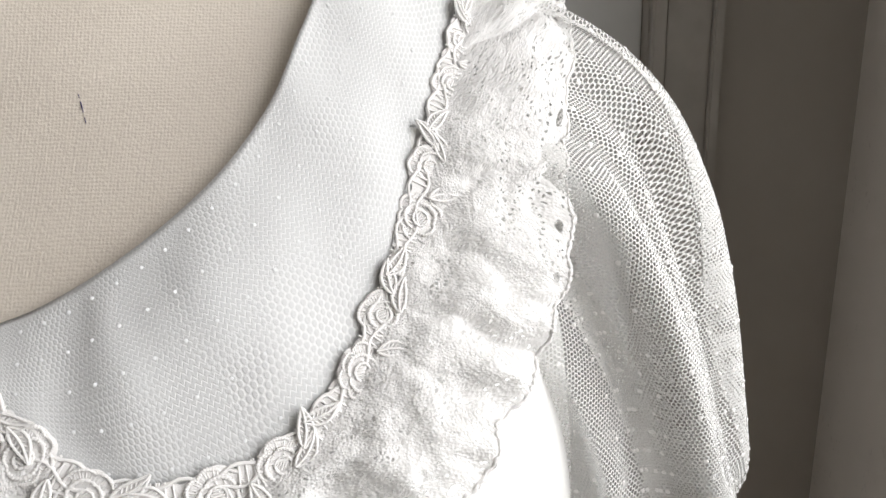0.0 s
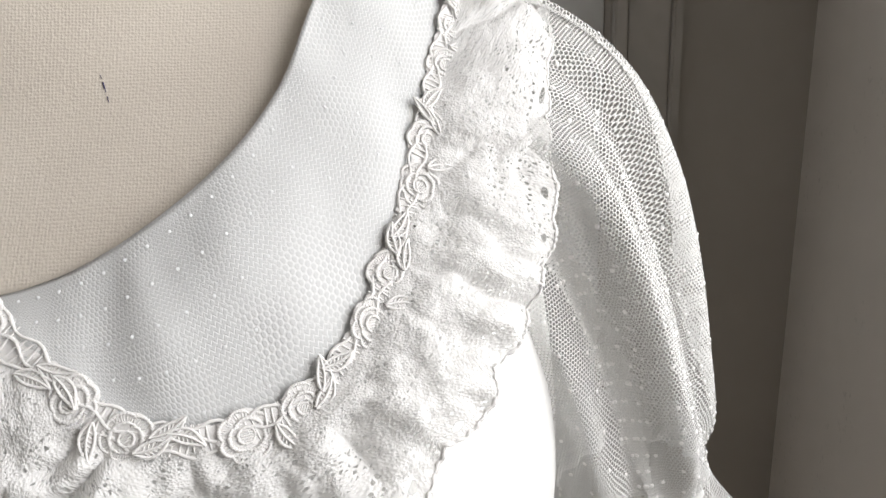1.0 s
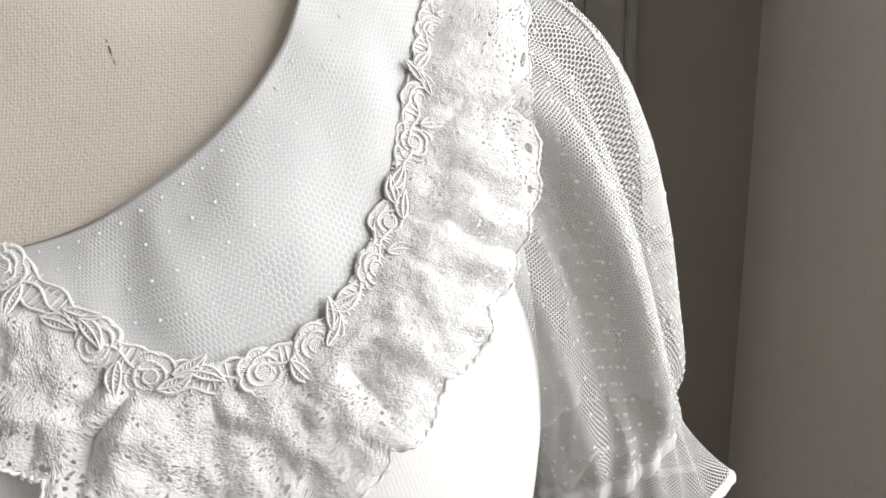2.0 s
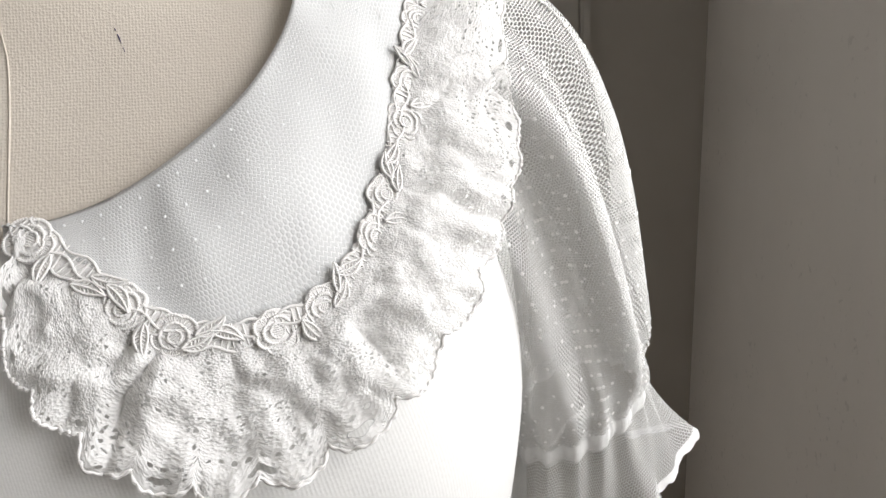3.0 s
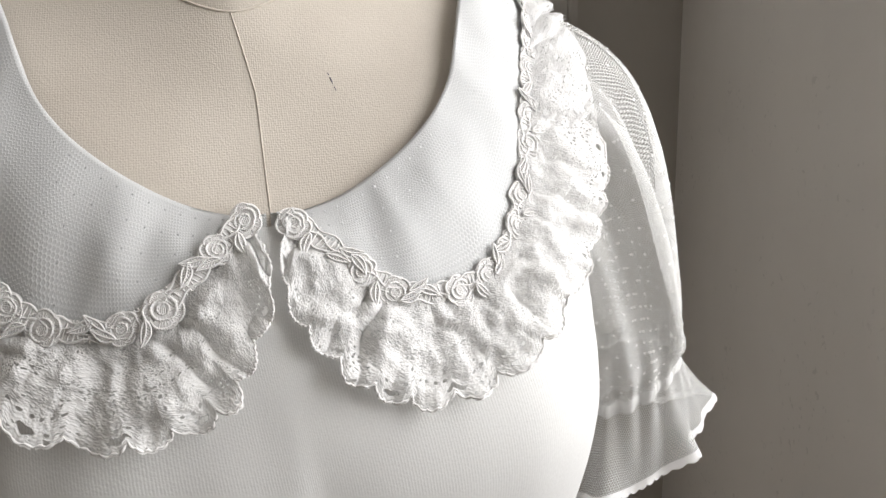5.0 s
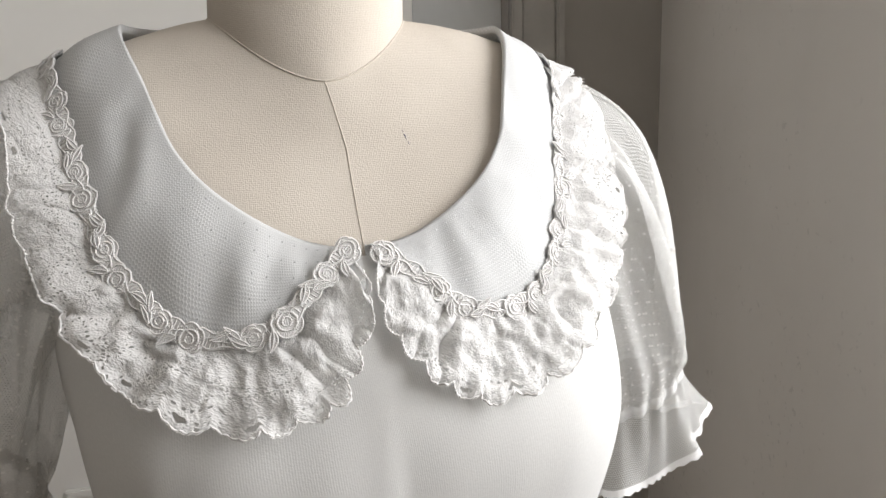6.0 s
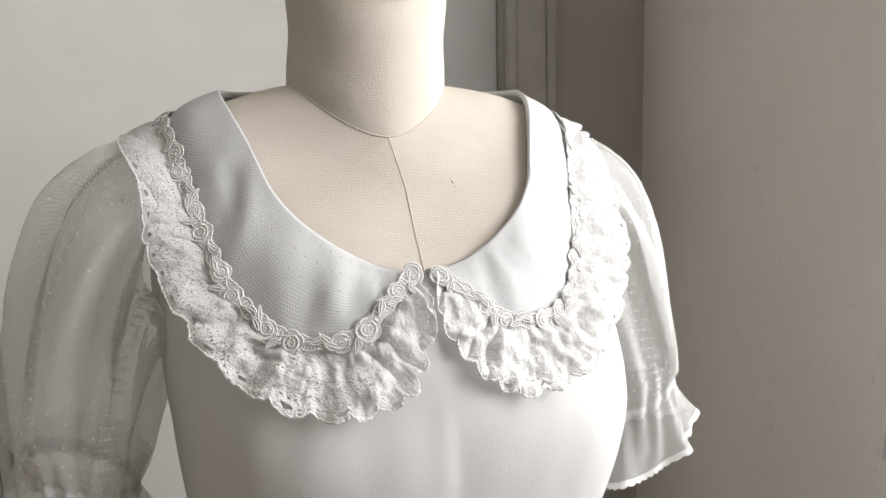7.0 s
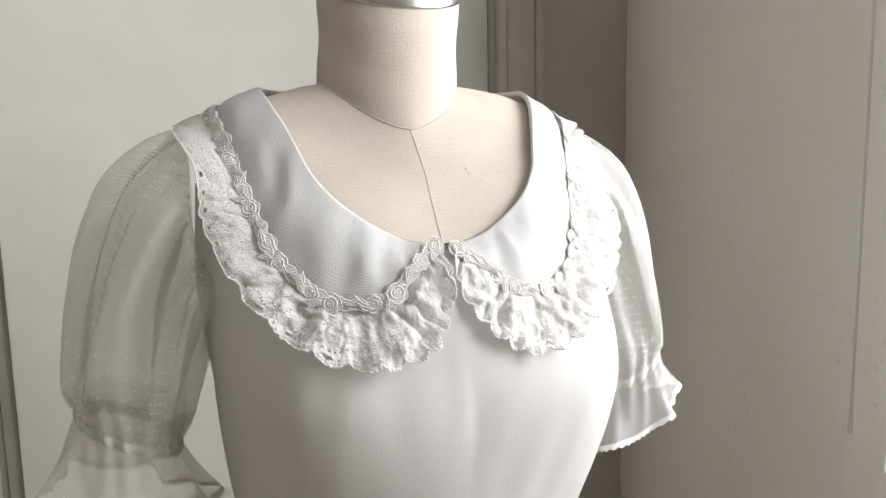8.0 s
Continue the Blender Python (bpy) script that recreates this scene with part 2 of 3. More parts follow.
# ---- the torso's shape: s runs from the neck's base down to the hips, theta round it from the front ----
S_KNOTS = (0, .12, .25, .4, .55, .7, .85, 1.0, 1.2, 1.4)
FRONT_V = (.066, .074, .087, .114, .135, .146, .146, .136, .120, .13)
FRONT_W = (1.368, 1.345, 1.315, 1.273, 1.238, 1.195, 1.14, 1.06, .95, .80)
SIDE_U = (.065, .089, .119, .153, .173, .185, .189, .178, .157, .175)
SIDE_W = (1.412, 1.408, 1.400, 1.386, 1.355, 1.275, 1.175, 1.06, .95, .80)
BACK_V = (.058, .080, .095, .105, .112, .115, .108, .09, .085, .12)
BACK_W = (1.425, 1.42, 1.405, 1.375, 1.325, 1.26, 1.17, 1.06, .95, .80)
PROFILE = {}


def profile(s):
    key = round(s, 4)
    if key not in PROFILE:
        PROFILE[key] = [curve(S_KNOTS, k, s) for k in (FRONT_V, FRONT_W, SIDE_U, SIDE_W, BACK_V, BACK_W)]
    return PROFILE[key]


def torso(theta, s):
    fv, fw, su, sw, bv, bw = profile(s)
    c, n = math.cos(theta), math.sin(theta)
    full = 1.12
    v = (fv if c >= 0 else -bv) * abs(c) ** (full if c >= 0 else 0.9)
    u = math.copysign(su * abs(n) ** (full if c >= 0 else 0.9), n)
    u -= 0.008 * max(0.0, 1 - s / 0.2)
    k = c * c
    w = sw * (1 - k) + (fw if c >= 0 else bw) * k
    if c > 0:
        bust = 0.024 * math.exp(-((abs(theta) - radians(42)) / radians(25)) ** 2 - ((s - 0.86) / 0.16) ** 2)
        v += bust
        u += bust * 0.6 * math.tanh(5 * n)
        # the hollow below the shoulder
        dent = 0.006 * math.exp(-((abs(theta) - radians(60)) / radians(17)) ** 2 - ((s - 0.48) / 0.12) ** 2)
        v -= 0.6 * dent
        u -= 0.6 * dent * math.copysign(1, n)
        w -= 0.4 * dent
    # the body swings a little towards the window below the chest
    u += 0.013 * min(1, max(0, (s - 0.62) / 0.25))
    return Vector((u, -v, w))


def torso_normal(theta, s):
    e = 2e-3
    n = (torso(theta + e, s) - torso(theta - e, s)).cross(torso(theta, s + e) - torso(theta, s - e)).normalized()
    out = torso(theta, s) - Vector((0, 0, 1.22))
    return n if n.dot(out) > 0 else -n


def on_torso(theta, s, off):
    return torso(theta, s) + torso_normal(theta, s) * off


# ---- the room ----
BACK_Y, LEFT_X, FRONT_Y, HIGH, KNEE_Y = 1.22, -1.45, -1.6, 2.45, 0.323


def prism(bm, plan, z0, z1):
    """An upright block over a plan of (x, y) corners."""
    low, high = [bm.verts.new((x, y, z0)) for x, y in plan], [bm.verts.new((x, y, z1)) for x, y in plan]
    n = len(plan)
    bm.faces.new(low)
    bm.faces.new(high)
    for k in range(n):
        bm.faces.new((low[k], low[(k + 1) % n], high[(k + 1) % n], high[k]))
    bmesh.ops.recalc_face_normals(bm, faces=bm.faces)


def room():
    outer = WALL_X + WALL_T
    bm = bmesh.new()
    box(bm, LEFT_X - .2, outer + .2, FRONT_Y - .2, BACK_Y + .3, -0.1, 0)
    tagged(part("floor", bm, BOARDS, None, smooth=False), "light brown wooden floor boards", "floor", kind="structure")
    bm = bmesh.new()
    box(bm, LEFT_X - .2, outer + .2, FRONT_Y - .2, BACK_Y + .3, HIGH, HIGH + .1)
    tagged(part("ceiling", bm, PLASTER, None, smooth=False), "plain off-white ceiling", "ceiling", kind="structure")
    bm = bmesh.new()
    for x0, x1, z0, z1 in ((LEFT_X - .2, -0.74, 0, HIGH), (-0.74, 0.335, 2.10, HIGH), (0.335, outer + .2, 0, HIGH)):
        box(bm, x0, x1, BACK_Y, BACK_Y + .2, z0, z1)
    tagged(part("wall_back", bm, PLASTER_DARKENED, None, smooth=False), "grey-beige plaster back wall round a doorway, shade in its darker tone", "wall", kind="structure")
    # unseen wall, toned dark so less light bounces onto the form's left
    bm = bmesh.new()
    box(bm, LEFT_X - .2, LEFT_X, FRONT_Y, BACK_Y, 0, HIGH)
    tagged(part("wall_left", bm, PLASTER_DARKENED, None, smooth=False), "plain unseen wall, taupe to hold back bounced light", "wall", kind="structure")
    # also out of view, dark to keep fill off the cloth
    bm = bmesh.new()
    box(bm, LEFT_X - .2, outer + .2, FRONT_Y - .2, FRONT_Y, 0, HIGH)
    tagged(part("wall_front", bm, PLASTER_DARKENED, None, smooth=False), "plain unseen wall, taupe to hold back bounced light", "wall", kind="structure")
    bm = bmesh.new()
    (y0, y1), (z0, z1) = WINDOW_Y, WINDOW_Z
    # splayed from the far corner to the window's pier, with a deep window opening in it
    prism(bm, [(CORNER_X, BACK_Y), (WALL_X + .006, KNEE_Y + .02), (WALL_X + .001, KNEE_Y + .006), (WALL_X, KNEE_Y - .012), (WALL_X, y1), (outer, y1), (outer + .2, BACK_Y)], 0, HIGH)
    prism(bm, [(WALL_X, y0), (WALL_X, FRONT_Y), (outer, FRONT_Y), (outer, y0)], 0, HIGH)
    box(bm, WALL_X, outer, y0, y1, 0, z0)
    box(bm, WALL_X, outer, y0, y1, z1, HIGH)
    tagged(part("wall_right", bm, PLASTER_LIGHTENED, None, smooth=False), "grey-beige plaster wall with stains and scuffs, light in its paler tone", "wall", kind="structure")


room()

# ---- the dress form and its pose ----
FORM = pose(-0.151, 0.299, 1.303, -1.1, 0.13, 1.5) @ Matrix.Translation((0, 0, -1.30))


def neck(theta, h):
    """The neck above the torso; h from 0 at its base to 1 at the cap."""
    base = torso(theta, 0)
    c, n = math.cos(theta), math.sin(theta)
    top = Vector((0.0655 * n - 0.004, -0.058 * c + 0.002, 1.498 - 0.028 * c))
    k = curve((0, .12, .3, .6, 1), (0, .20, .36, .64, 1), h)
    p = base.lerp(top, k)
    pinch = 1 - 0.03 * math.sin(math.pi * min(1, h * 1.2)) ** 2
    return Vector((p.x * pinch, p.y * pinch, p.z))


def dress_form():
    bm = bmesh.new()
    cols = 128
    ang = lambda j: 2 * math.pi * j / cols - math.pi
    grid(bm, lambda i, j: torso(ang(j), i / 90 * 1.4), 91, cols, lambda i, j: (ang(j) * 0.14, i / 90 * 0.64), True)
    grid(bm, lambda i, j: neck(ang(j), i / 20), 21, cols, lambda i, j: (ang(j) * 0.062, 1 + i / 20 * 0.11), True)
    # steel neck cap
    rim = lambda j, out, up: neck(ang(j), 1) * 1 + Vector((math.sin(ang(j)) * out, -math.cos(ang(j)) * out, up))
    steps = ((-.004, -.001), (.0012, -.001), (.002, .001), (.002, .020), (.0, .024), (-.02, .027), (-.055, .029))
    grid(bm, lambda i, j: rim(j, *steps[i]), len(steps), cols, None, True, slot=1)
    # underside, pole and foot
    under = ((.165, .80), (.10, .78), (.017, .77), (.017, .10), (.03, .07), (.16, .03), (.17, .012), (.0, .012))
    grid(bm, lambda i, j: Vector((under[i][0] * math.sin(ang(j)), -under[i][0] * .75 * math.cos(ang(j)), under[i][1])), len(under), cols, None, True, slot=1)
    # seams: front and back centre, and round the neck
    for th, run in ((-0.4, 3), (180, 0)):
        cord(bm, [on_torso(radians(th + run * s / 60 * 1.3), s / 60 * 1.3, 0.0001) for s in range(61)], 0.0004, 4)
    ring = [torso(ang(j), 0) + Vector((math.sin(ang(j)), -math.cos(ang(j)), 0)) * 0.0004 for j in range(cols)]
    cord(bm, ring, 0.0006, 4, True)
    seam_from = len(bm.faces) - cols * 4 - 2 * 60 * 4
    bm.faces.ensure_lookup_table()
    for f in bm.faces[seam_from:]:
        f.material_index = 2
    # a pen mark on the chest
    for k, (a, b) in enumerate(((-.006, -.0045), (-.003, .0), (.0002, .0012), (.003, .0055))):
        pts = [on_torso(radians(22.0), 0.226 + z * 3.5, 0.0001) for z in np.linspace(a, b, 3)]
        first = len(bm.faces)
        cord(bm, pts, 0.00028 if k == 1 else 0.00016, 4)
        bm.faces.ensure_lookup_table()
        for f in bm.faces[first:]:
            f.material_index = 3
    ob = new("dress_form", to_mesh("dress_form", bm, [CANVAS, STEEL, SEAM, INK]))
    ob.matrix_world = FORM
    return tagged(ob, "beige canvas dress form with steel neck cap and centre seam", "dress form")


dress_form()

# ---- the blouse ----
blouse = new("blouse")
blouse.matrix_world = FORM
tagged(blouse, "white cotton blouse with net puff sleeves and lace-trimmed collar", "blouse")

# the collar's lines on the torso, from its front corner (0) over the shoulder (1) to the back (1.25): degrees and s
P_NECK = (0, .16, .35, .55, .65, .75, .85, .93, 1.0, 1.26)
NECK_T, NECK_S = (0.6, 9, 21, 34, 42, 50, 60, 78, 104, 179), (.402, .406, .408, .402, .382, .343, .307, .275, .248, .21)
P_TRIM = (0, .08, .16, .25, .35, .45, .55, .65, .75, .85, .93, 1.0, 1.26)
TRIM_T, TRIM_S = (4, 9, 15.3, 20.5, 27, 35, 43.5, 51, 58, 67, 81, 105, 179), (.41, .465, .553, .61, .645, .658, .638, .60, .56, .515, .455, .42, .36)
# the hem differs from one shoulder to the other: the window-side ruffle hangs lower, the far one lies flatter
HEM_T, HEM_S = (2.2, 2.0, 5.8, 10, 17, 27, 38, 49, 59, 67, 77, 102, 179), (.47, .555, .625, .692, .744, .760, .752, .728, .695, .65, .595, .53, .46)
FAR_T, FAR_S = (1.4, 1.3, 5.4, 10, 18, 27.5, 39, 51, 59.5, 64, 71, 90, 179), (.47, .56, .635, .698, .742, .762, .755, .705, .65, .61, .565, .525, .46)
P_LIFT, HEM_LIFT, FAR_LIFT = (0, .2, .35, .5, .65, .8, 1.26), (-.003, 0, .001, .003, .010, .018, .010), (0, .002, .004, .006, .016, .022, .012)


def line(p, which):
    ks, ts, ss = {"neck": (P_NECK, NECK_T, NECK_S), "trim": (P_TRIM, TRIM_T, TRIM_S), "hem": (P_TRIM, HEM_T, HEM_S), "far_hem": (P_TRIM, FAR_T, FAR_S)}[which]
    return radians(curve(ks, ts, p)), curve(ks, ss, p)


def stand_off(p):
    """How far the collar's neck edge stands off the form."""
    return 0.003 + 0.007 * min(1, max(0, (p - 0.25) / 0.5))


def collar_point(side, p, q, extra=0.0):
    """On the collar's outside: q from 0 at the neck edge to 1 at the trim."""
    (ta, sa), (tb, sb) = line(p, "neck"), line(p, "trim")
    th, s = ta + (tb - ta) * q, sa + (sb - sa) * q
    off = stand_off(p) * (1 - q) + (0.004 if side > 0 else 0.007) * q + 0.0025 * math.sin(math.pi * q)
    bend = p * 38 + q * 2.8 + 3.0 * wobble(p * 5, q * 1.5, side * 3)
    off += math.sin(math.pi * q) ** 0.6 * ((0.0026 if side > 0 else 0.0025) * math.sin(bend) * (0.55 + 0.9 * wobble(p * 6, 0.5, side)) + 0.0030 * wobble(p * 9, q * 1.6 + p * 6, side * 7 + 1))
    on = on_torso(side * th, s, max(off, 0.002) + extra)
    pull = 0.95 * max(0, min(1, (p - 0.4) / 0.25)) * max(0, min(1, (1.05 - p) / 0.1))
    if pull <= 0:
        return on
    a, b = on_torso(side * ta, sa, stand_off(p)), on_torso(side * tb, sb, 0.004 if side > 0 else 0.007)
    taut = a.lerp(b, q) + torso_normal(side * th, s) * (0.001 * math.sin(math.pi * q) + (off - stand_off(p) * (1 - q) - 0.005 * q) * 0.7 + extra)
    return on.lerp(taut, pull)


def ruffle_point(side, p, q):
    """On the lace ruffle: q from 0 at the trim to 1 at its scalloped hem."""
    # the gathers fall square to the trim, so the hem runs ahead of it round the curve
    ahead = p + 0.125 * max(0, min(1, (p - 0.2) / 0.22)) * max(0, min(1, (COLLAR_END - p) / 0.35))
    (ta, sa), (tb, sb) = line(p, "trim"), line(ahead, "hem" if side > 0 else "far_hem")
    # the lobes flatten where the ruffle turns over the shoulder
    flat = max(0, min(1, (p - (0.48 if side > 0 else 0.46)) / 0.15))
    reach = 0.91 * q + q ** 4 * ((0.135 - 0.085 * flat) * abs(math.sin(math.pi * ahead * 15)) ** 0.6 + (0.018 - 0.008 * flat) * abs(math.sin(math.pi * p * 112)) + 0.03 * flat)
    th, s = ta + (tb - ta) * reach, sa + (sb - sa) * reach
    swing = p * 11 + 2.0 * wobble(p * 7, 0, side * 5) + 0.55 * wobble(p * 15, q * 2.6, side)
    # puffed gathers with narrow creases between them
    ridge = 2 * abs(math.sin(math.pi * swing + q * 0.7)) ** 0.65 - 1.1
    at = torso(side * th, s)
    crumple = 0.0052 * noise.noise(at * 62) + 0.0026 * noise.noise(at * 125 + Vector((3, 1, 7))) + 0.0007 * noise.noise(at * 290)
    calm = 1 - (0.70 if side < 0 else 0.15) * max(0, min(1, (p - (0.55 if side > 0 else 0.50)) / 0.2))
    off = 0.0062 + 0.0035 * q + calm * min(1, q * 3.5) * (0.0044 * ridge * (0.65 + 0.35 * q) * (0.5 + 1.2 * wobble(p * 12, 3, side)) + crumple)
    shift = calm * q * 0.006 * math.cos(2 * math.pi * swing)
    lift = q * (0.002 + curve(P_LIFT, HEM_LIFT if side > 0 else FAR_LIFT, ahead))
    return on_torso(side * (th + shift), s, max(off + lift, 0.0025))


COLLAR_END = 1.25


def cloth_normal(side, p):
    """Square to the collar and its ruffle where they meet."""
    th, s = line(p, "trim")
    flat = torso_normal(side * th, s)
    run = collar_point(side, p + 0.02, 1.0) - collar_point(side, p - 0.02, 1.0)
    n = run.cross(ruffle_point(side, p, 0.8) - collar_point(side, p, 0.6)).normalized()
    n = n if n.dot(flat) > 0 else -n
    share = 0.85 * max(0, min(1, (p - 0.3) / 0.2)) * max(0, min(1, (1.1 - p) / 0.15))
    return flat.lerp(n, share).normalized()


def bodice():
    bm = bmesh.new()
    cols, rows = 192, 90
    ang = lambda j: 2 * math.pi * j / cols - math.pi

    def start(th):
        a = abs((th + math.pi) % (2 * math.pi) - math.pi)
        return float(np.interp(math.degrees(a), NECK_T, NECK_S)) + 0.02

    def place(i, j):
        th = ang(j)
        a = start(th)
        s = a + (1.28 - a) * i / (rows - 1)
        arm = math.exp(-((abs(abs(th) - 1.57)) / 0.35) ** 2) * math.exp(-((s - 0.78) / 0.12) ** 2)
        off = 0.0025 + 0.0032 * arm * math.sin(17 * th + 14 * s) + 0.0012 * wobble(th * 3, s * 4) + 0.0011 * wobble(th * 9 + s * 5, s * 3.5 - th * 2, 2)
        return on_torso(th, s, off)
    grid(bm, place, rows, cols, lambda i, j: (ang(j) * 0.15, i * 0.0045), True)
    part("bodice", bm, JERSEY, blouse, "white cotton jersey bodice")


bodice()


def collar_half(side):
    bm = bmesh.new()
    n, m = 300, 34
    ps = [COLLAR_END * i / (n - 1) for i in range(n)]
    # from the inside facing over the rolled edge to the trim
    fold = [(-0.30, 0.0012), (-0.15, 0.0014), (-0.05, 0.0016), (-0.01, 0.002)]

    def place(j, i):
        p = ps[i]
        if j < len(fold):
            q, off = fold[j]
            ta, sa = line(p, "neck")
            return on_torso(side * ta, sa - q * 0.12, off + 0.35 * stand_off(p) * (1 + q))
        k = j - len(fold)
        return collar_point(side, p, k / (m - 1 - len(fold)))
    grid(bm, place, m, n, lambda j, i: (ps[i] * 0.29, (j - 4) * 0.0020))
    return part("collar", bm, TULLE, blouse, "white satin collar half under dotted net")


def ruffle(side, collar):
    bm = bmesh.new()
    n, m = 900, 30
    ps = [COLLAR_END * i / (n - 1) for i in range(n)]
    spots = [[ruffle_point(side, p, j / (m - 1)) for p in ps] for j in range(m)]
    # the lace keeps its own size: true lengths along the gathers and down them
    along, down = [0.0], []
    for i in range(1, n):
        along.append(along[-1] + (collar_point(side, ps[i], 1.0) - collar_point(side, ps[i - 1], 1.0)).length * 1.25)
    for i in range(n):
        down.append((spots[-1][i] - spots[0][i]).length * 1.15)
    smooth_down = [sum(down[max(0, i - 30):i + 31]) / len(down[max(0, i - 30):i + 31]) for i in range(n)]
    grid(bm, lambda j, i: spots[j][i], m, n, lambda j, i: (along[i], 0.036 + (j / (m - 1) - 1) * smooth_down[i]))
    part("lace_ruffle", bm, LACE, collar, "gathered white cotton lace ruffle with scalloped hem")
    bm = bmesh.new()
    n = 1500
    edge = [ruffle_point(side, COLLAR_END * i / (n - 1), 0.985) for i in range(n)]
    cord(bm, edge, lambda f: 0.0003 + 0.00042 * abs(math.sin(f * math.pi * 190)) + 0.0002 * wobble(f * 300, 1), 5)
    part("picot_edge", bm, THREAD, collar, "corded picot edge")


def rose_mesh(seed):
    """An embroidered rose: a padded ground with stitched petal outlines."""
    rng = random.Random(seed)
    bm = bmesh.new()
    R = 0.0080
    lobes = rng.choice((5, 6, 7))
    squash = rng.uniform(0.86, 1.0)
    rings = ((1.0, 0.0001), (0.9, 0.0005), (0.6, 0.0007), (0.3, 0.0008), (0.05, 0.0009))

    def ground(i, j):
        a, (r, z) = 2 * math.pi * j / 36, rings[i]
        rr = R * r * (1 + (0.09 * abs(math.sin(lobes * a / 2 + seed)) if r > 0.8 else 0))
        return Vector((rr * math.cos(a), rr * math.sin(a) * squash, z + 0.0003 * wobble(a * 2, i, seed)))
    grid(bm, ground, 5, 36, None, True)
    for r, petals, z, fat in ((0.95, lobes, 0.0006, 0.00062), (0.60, rng.choice((2, 3)), 0.0010, 0.0007), (0.30, 1, 0.0012, 0.00055)):
        turn = rng.uniform(0, 6.3)
        for k in range(petals):
            a0, a1 = turn + 2 * math.pi * (k + rng.uniform(-.1, .1)) / petals, turn + 2 * math.pi * (k + 1.1 + rng.uniform(-.1, .15)) / petals
            pts, near_r = [], rng.uniform(0.76, 0.92)
            for i in range(37):
                f = i / 36
                a = a0 + (a1 - a0) * f
                rr = R * r * (near_r + 0.22 * math.sin(math.pi * f) ** 0.7 + 0.05 * wobble(a * 3, r * 5, seed))
                pts.append(Vector((rr * math.cos(a), rr * math.sin(a) * squash, z + 0.0004 * math.sin(math.pi * f))))
            cord(bm, pts, lambda f, fat=fat: fat * (0.5 + 0.5 * math.sin(math.pi * f)) * (1 + 0.38 * math.sin(f * 76)), 5)
    for k in range(5):
        a, x = seed * 1.3, R * (k - 2) * 0.10
        d, e = Vector((math.cos(a), math.sin(a), 0)), Vector((-math.sin(a), math.cos(a), 0))
        half = R * 0.22 * math.sqrt(1 - ((k - 2) / 2.6) ** 2)
        cord(bm, [d * x - e * half + Vector((0, 0, 0.0009)), d * x + Vector((0, 0, 0.0013)), d * x + e * half + Vector((0, 0, 0.0009))], 0.00036, 5)
    # short satin stitches between the outlines
    for k in range(44):
        a = 2 * math.pi * k / 44 + rng.uniform(-.08, .08)
        d = Vector((math.cos(a), math.sin(a) * squash, 0))
        cord(bm, [d * R * rng.uniform(0.62, 0.74) + Vector((0, 0, 0.0008)), d * R * rng.uniform(0.88, 1.06) + Vector((0, 0, 0.0004))], 0.00026, 4)
    return to_mesh("rose", bm, THREAD)


def leaf_mesh(seed):
    rng = random.Random(seed)
    bm = bmesh.new()
    length, wide = 0.0110, 0.0021
    bend = rng.uniform(-0.25, 0.25)
    mid = lambda f: Vector((length * (f - 0.5), bend * length * (f - 0.5) ** 2 * 2, 0.001))
    half = lambda f: wide * math.sin(math.pi * f ** 0.8)
    grid(bm, lambda i, j: mid(i / 8) + Vector((0, half(i / 8) * (j / 2 - 1), 0.0005 * (1 - abs(j / 2 - 1)))), 9, 5)
    for sgn in (-1, 1):
        cord(bm, [mid(i / 19) + Vector((0, sgn * half(i / 19), 0.0006)) for i in range(20)], lambda f: 0.0005 * (1 + 0.3 * math.sin(f * 50)), 5)
    cord(bm, [mid(i / 9) + Vector((0, 0, 0.0009)) for i in range(10)], 0.0004, 5)
    for k in range(2, 7):
        for sgn in (-1, 1):
            cord(bm, [mid(k / 9) + Vector((0, 0, 0.0006)), mid((k + 1) / 9) + Vector((0, sgn * half((k + 1) / 9) * 0.9, 0.0005))], 0.00026, 4)
    return to_mesh("leaf", bm, THREAD)


ROSES = [rose_mesh(k) for k in range(7)]
LEAVES = [leaf_mesh(k) for k in range(4)]


